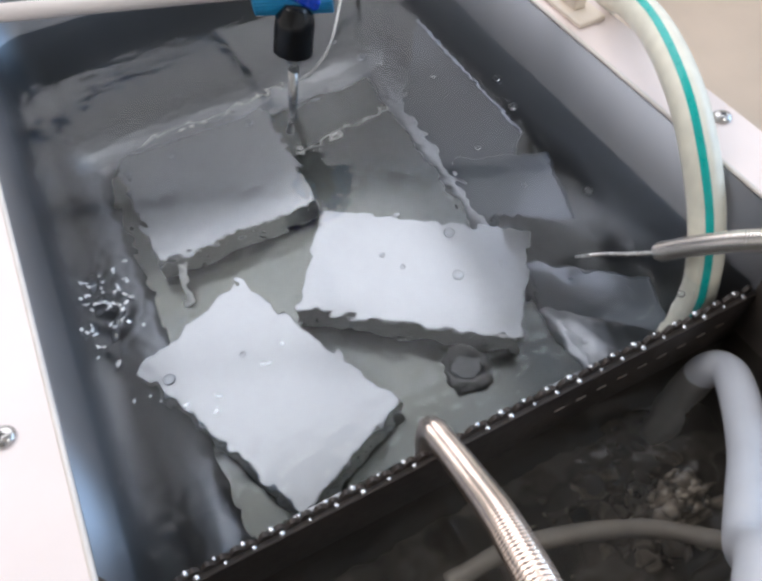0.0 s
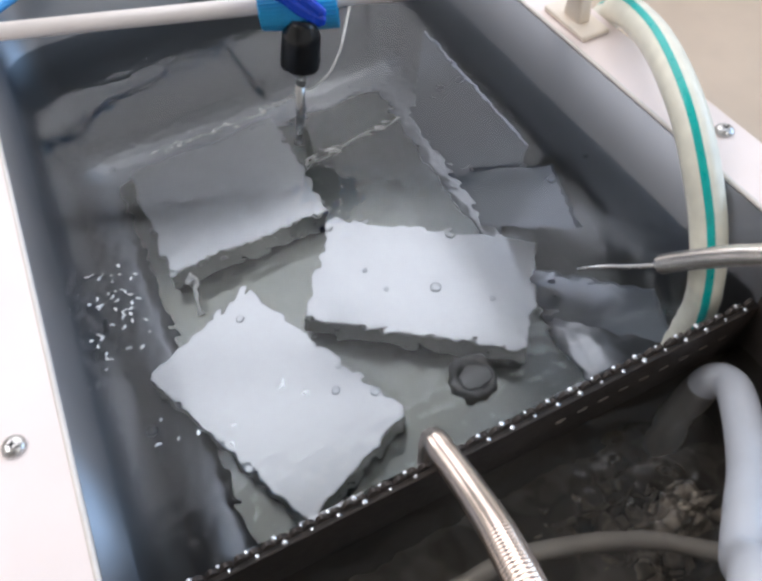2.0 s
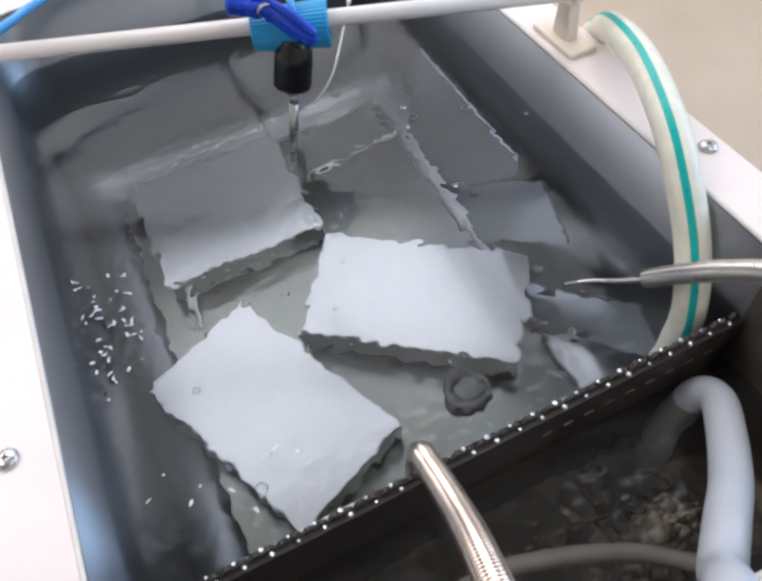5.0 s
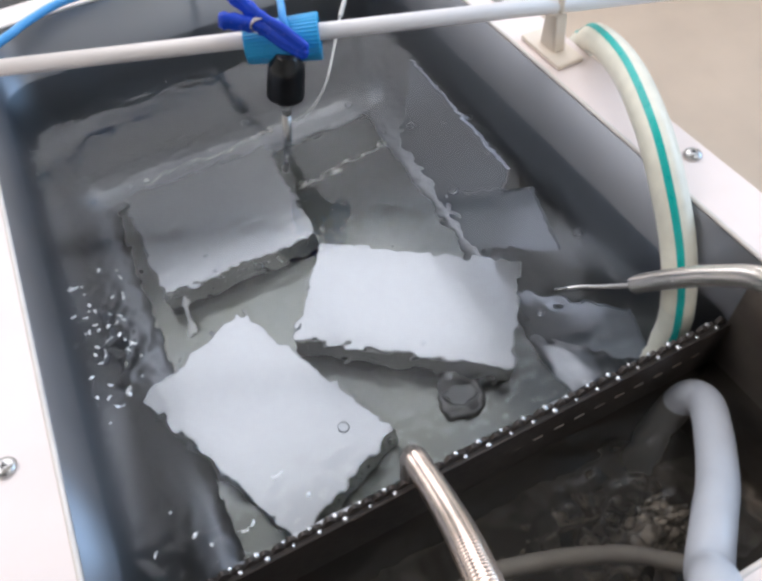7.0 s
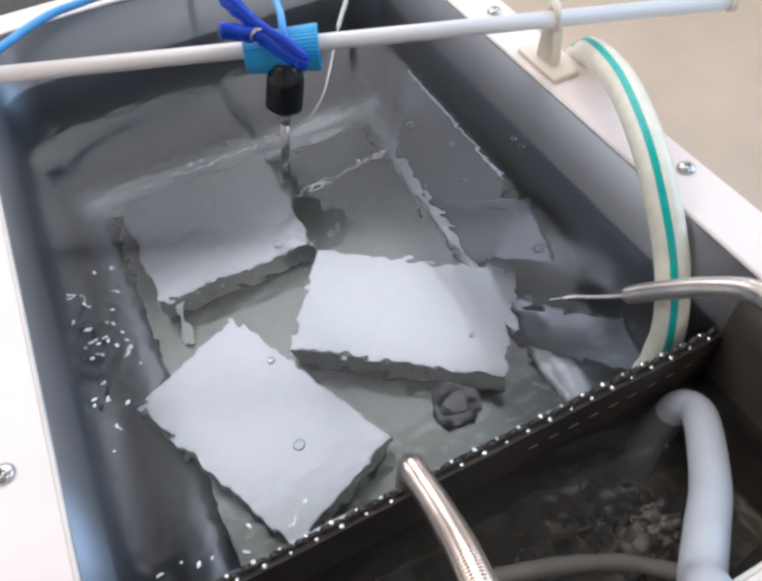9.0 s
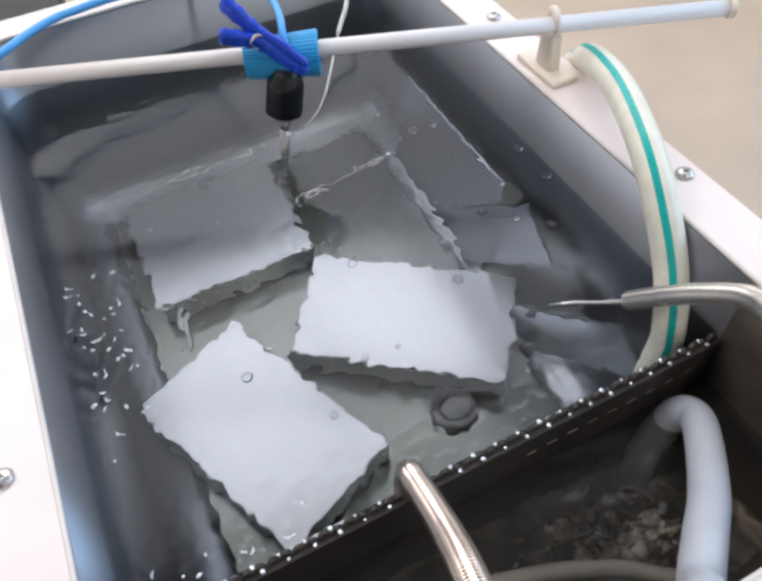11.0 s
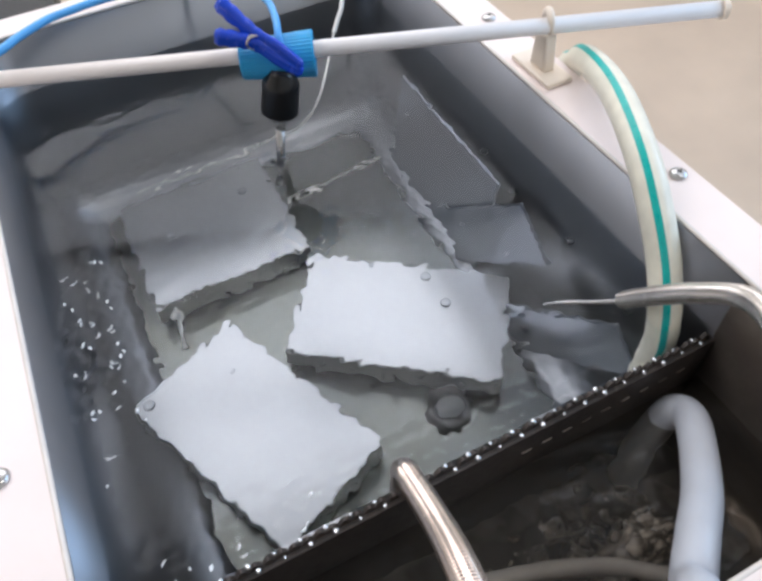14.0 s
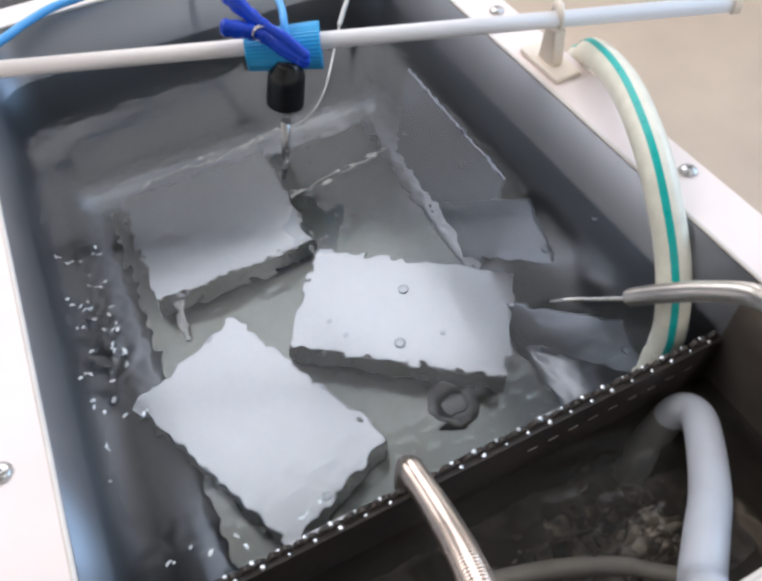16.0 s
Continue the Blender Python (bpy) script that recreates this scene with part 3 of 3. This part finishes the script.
braided("braided_hose", [(0.140, 0.014, -0.070), (0.1405, 0.013, -0.030), (0.1400, 0.009, -0.008), (0.1390, -0.003, 0.0030), (0.1355, -0.031, 0.027), (0.1295, -0.058, 0.056), (0.121, -0.095, 0.080), (0.108, -0.16, 0.085)], 0.0061, COPPER, "copper toned braided metal hose hung over the weir")
thin = braided("braided_hose", [(0.2908, 0.0366, 0.003), (0.2895, 0.0262, 0.018), (0.287, 0.0118, 0.038), (0.285, -0.0039, 0.058), (0.2813, -0.0243, 0.08), (0.2653, -0.0483, 0.098), (0.2313, -0.1043, 0.115)], 0.0047, STEELWIRE, "silver braided metal hose dipping into the water")
base = thin.location
part("ferrule", tube([Vector((0.2908, 0.0366, 0.003)) - base, Vector((0.2933, 0.0346, 0.0045)) - base], 0.0052, sides=18), CHROME, thin, "bright crimped ferrule", True)
bm = sweep(bmesh.new(), [p - base for p in spline([(0.2915, 0.0358, 0.003), (0.2778, 0.0433, 0.0015), (0.2638, 0.0521, 0.0), (0.2547, 0.0585, -0.005)], 6)], lambda u: 0.0017 - 0.0007 * u, sides=12)
part("nozzle", bm, CHROME, thin, "thin tapered steel nozzle", True)

# ---- overflow box contents ----
xs2, ys2 = np.arange(0.002, W - 0.0005, 0.0015), np.arange(-0.101, -0.0055, 0.0015)
gx2, gy2 = np.meshgrid(xs2, ys2)
h2 = np.zeros_like(gx2)
for kx, ky, ph, am in WAVES[:30]:
    h2 += 3.2 * am * np.sin(kx * gx2 * 0.8 + ky * gy2 * 0.8 + ph)
n2x, n2y = len(xs2), len(ys2)
me = bpy.data.meshes.new("overflow_water")
me.from_pydata(np.stack([gx2, gy2, h2 * (1 + 2.5 * np.exp(-(((gx2 - 0.228) / 0.03) ** 2 + ((gy2 + 0.045) / 0.03) ** 2))) + BOX_WATER], -1).reshape(-1, 3).tolist(), [], [(j * n2x + i, j * n2x + i + 1, (j + 1) * n2x + i + 1, (j + 1) * n2x + i) for j in range(n2y - 1) for i in range(n2x - 1)])
me.shade_smooth()
me.materials.append(MURKY)
low = tagged(new("overflow_water", me), "dark stirred water standing in the overflow box", "water", kind="structure")
low.visible_shadow = False
rs = random.Random(9)
bm = bmesh.new()
for k in range(420):
    heap = k % 3 > 0
    up = rs.random() ** 1.5
    c = Vector((rs.gauss(0.2405, 0.004 + 0.012 * (1 - up)), rs.gauss(-0.0625, 0.003 + 0.008 * (1 - up)), BOX_FLOOR + 0.070 * up)) if heap else Vector((rs.gauss(0.228, 0.022), rs.gauss(-0.036, 0.012), BOX_FLOOR + 0.0006))
    if not (0.02 < c.x < 0.305 and -0.088 < c.y < -0.019):
        continue
    rr = rs.uniform(0.0008, 0.0034) if heap else rs.uniform(0.0006, 0.0026)
    r0 = bmesh.ops.create_icosphere(bm, subdivisions=1, radius=rr)
    for v in r0["verts"]:
        v.co = c + Vector((v.co.x * 1.5, v.co.y, v.co.z * 0.8)) * (1 + 0.5 * noise.noise(v.co * 400 + c * 90))
tagged(obj("scale_deposit", bm, SCALE), "crusty pale scale deposit in the overflow box", "deposit", kind="stuff")
lay(cable("clear_tube", [(0.1188, -0.0443, -0.052), (0.1488, -0.0453, -0.0425), (0.1724, -0.051, -0.0425), (0.1948, -0.0591, -0.0425), (0.2152, -0.0695, -0.0425), (0.231, -0.0818, -0.0425), (0.243, -0.0908, -0.044)], 0.0046, CLEAR, "clear tube sunk curved in the overflow box", "tube"))
lay(cable("twig", [(0.2222, -0.0455, -0.1168), (0.2270, -0.0488, -0.1160), (0.2309, -0.0531, -0.1168)], 0.0009, CORD, "short pale sliver lying on the overflow box bottom", "sliver"))

# dark case behind the bath
case = tagged(empty("equipment_case", (-0.25, 0.62, -0.88)), "black equipment case standing behind the bath", "case")
part("case_body", boxed(-0.45, 0.32, -0.155, 0.3, 0, 0.86, bevel=0.01), BLACKBOX, case)


def dome(r, flat, sides=14, rings=6, mat=None):
    bm = bmesh.new()
    bmesh.ops.create_uvsphere(bm, u_segments=sides, v_segments=rings * 2, radius=r)
    for v in bm.verts:
        v.co.z *= flat
    me = bpy.data.meshes.new("drop")
    bm.to_mesh(me)
    bm.free()
    me.shade_smooth()
    me.materials.append(mat or BUBBLE)
    return me


# water beads caught between the teeth
BEADS = [dome(r, 0.9, mat=BEAD) for r in (0.0013, 0.0016, 0.0010)]
for k in range(25):
    for off in (0.0, 0.0036):
        x = 0.0078 + k * 2 * PITCH + off
        if 0.125 < x < 0.150:
            continue
        b = tagged(new("water_bead", BEADS[(k + int(off * 1000)) % 3]), "clear water bead clinging between the weir teeth", "water bead", "beads along the weir")
        b.location = (x, -0.0010 - off * 0.9, 0.0018 - off * 0.35)
        b.visible_shadow = False

# floating bubbles
rb = random.Random(21)
DOMES = [dome(r, 0.55, 18, 7) for r in (0.0022, 0.0030, 0.0040, 0.0016)]
BUBBLES = []
for k in range(28):
    b = tagged(new("bubble", DOMES[rb.choice((0, 0, 1, 1, 2, 3, 3, 3, 3))]), "clear air bubble drifting on the water", "bubble", "bubbles on the bath")
    b.visible_shadow = False
    BUBBLES.append((b, rb.uniform(0.05, 0.30), rb.uniform(0.02, 0.26), rb.uniform(0, 6.28), rb.uniform(0.004, 0.012)))
# white flecks, added as the sparkle of light on the stirred water
FLECKS = []
for k in range(8):
    bm = bmesh.new()
    if k < 5:
        span, bend = rb.uniform(1.0, 2.8), rb.uniform(0.0018, 0.0042)
        arc = [Vector((bend * math.cos(a), bend * math.sin(a) * 0.8, 0)) + Vector((rb.uniform(-1, 1), rb.uniform(-1, 1), 0)) * 0.0003 for a in np.linspace(0, span, 12)]
        sweep(bm, arc, lambda u: 0.00010 + 0.00078 * math.sin(math.pi * u) * abs(math.sin(u * (5 + k) + k)), sides=8)
    else:
        bmesh.ops.create_icosphere(bm, subdivisions=2, radius=0.0006 + 0.0002 * (k - 5))
        for v in bm.verts:
            v.co = v.co * (1 + 0.5 * noise.noise(v.co * 1500 + Vector((k, 0, 0))))
            v.co.x *= 1.5
    for v in bm.verts:
        v.co.z *= 0.5
    bmesh.ops.recalc_face_normals(bm, faces=bm.faces)
    me = bpy.data.meshes.new("fleck")
    bm.to_mesh(me)
    bm.free()
    me.shade_smooth()
    me.materials.append(GLINT)
    FLECKS.append(me)
SPLASH = []
for k in range(52):
    near = k < 44
    b = tagged(new("glint_fleck", FLECKS[k % 8]), "white fleck standing in for a glint on the stirred water", "foam", "foam by the basin wall")
    x = 0.012 + 0.026 * rb.random() if near else rb.uniform(0.02, 0.10)
    y = min(0.205, max(0.05, rb.gauss(0.148, 0.030))) if near else rb.uniform(0.012, 0.055)
    SPLASH.append((b, x, y if near else y - 0.04, rb.uniform(0, 6.28)))

plug = tagged(empty("rubber_plug", (0.2075, -0.0402, BOX_FLOOR + 0.0005)), "small black rubber plug lying in the overflow box", "plug")
bm = tube([Vector((0, 0, 0)), Vector((0.001, 0.001, 0.007))], lambda u: 0.0046 - 0.0008 * u, sides=14)
part("plug_body", bm, BLACK, plug, smooth=False)
bm = tube([Vector((0.001, 0.001, 0.007)), Vector((0.0012, 0.0012, 0.0085))], 0.0022, sides=12)
part("plug_nub", bm, BLACK, plug, smooth=False)

# white bar added in place of a light reflection on the block side
strip = tagged(empty("reflection_strip", (0.06, 0.24, DEEP)), "narrow white bar standing in for a bright reflection on a block side", "strip")
ends = [Vector((0.0639, 0.2562, -0.178)), Vector((0.0585, 0.2312, -0.2005))]
part("strip_bar", tube([e - strip.location for e in ends], 0.0023, sides=12), CORD, strip, smooth=False)


def motions():
    """The water rocks a little between the walls."""
    rows = []
    for k in range(33):
        t = k * 0.5
        rows.append((t, pose(0.009 * math.sin(t * 2.1) + 0.004 * math.sin(t * 5.3 + 1), 0, 0.0006 * math.sin(t * 3.7), 0, 0.18 * math.sin(t * 2.9 + 0.5), 0)))
    walk(water, rows)
    walk(low, [(k * 0.5, pose(0.001 * math.sin(k * 1.3), 0, 0.0008 * math.sin(k * 1.9), 0.3 * math.sin(k * 1.1), 0, 0)) for k in range(33)])
    for b, x, y, ph, sp in BUBBLES:
        rows = []
        for k in range(17):
            t = float(k)
            u = x + sp * 4 * math.sin(t * 0.45 + ph) + sp * math.sin(t * 1.7 + ph * 2)
            v = y + sp * 4 * math.cos(t * 0.38 + ph * 1.7) + sp * math.cos(t * 1.3 + ph)
            rows.append((t, pose(min(0.312, max(0.012, u)), min(0.39, max(0.012, v)), 0.0004, 0, 0, 20 * math.sin(t + ph))))
        walk(b, rows)
    for b, x, y, ph in SPLASH:
        rows = []
        for k in range(41):
            t = k * 0.4
            rows.append((t, pose(x + 0.004 * math.sin(t * 3.1 + ph * 2), max(0.012, 0.145 + (y - 0.145) * (0.45 + 0.055 * t)) + 0.005 * math.sin(t * 2.3 + ph), 0.0003 + 0.0014 * math.sin(t * 5.7 + ph * 3), 12 * math.sin(t * 2 + ph), 10 * math.sin(t * 3 + ph), math.degrees(ph) + 35 * math.sin(t * 1.7 + ph))))
        walk(b, rows)


motions()
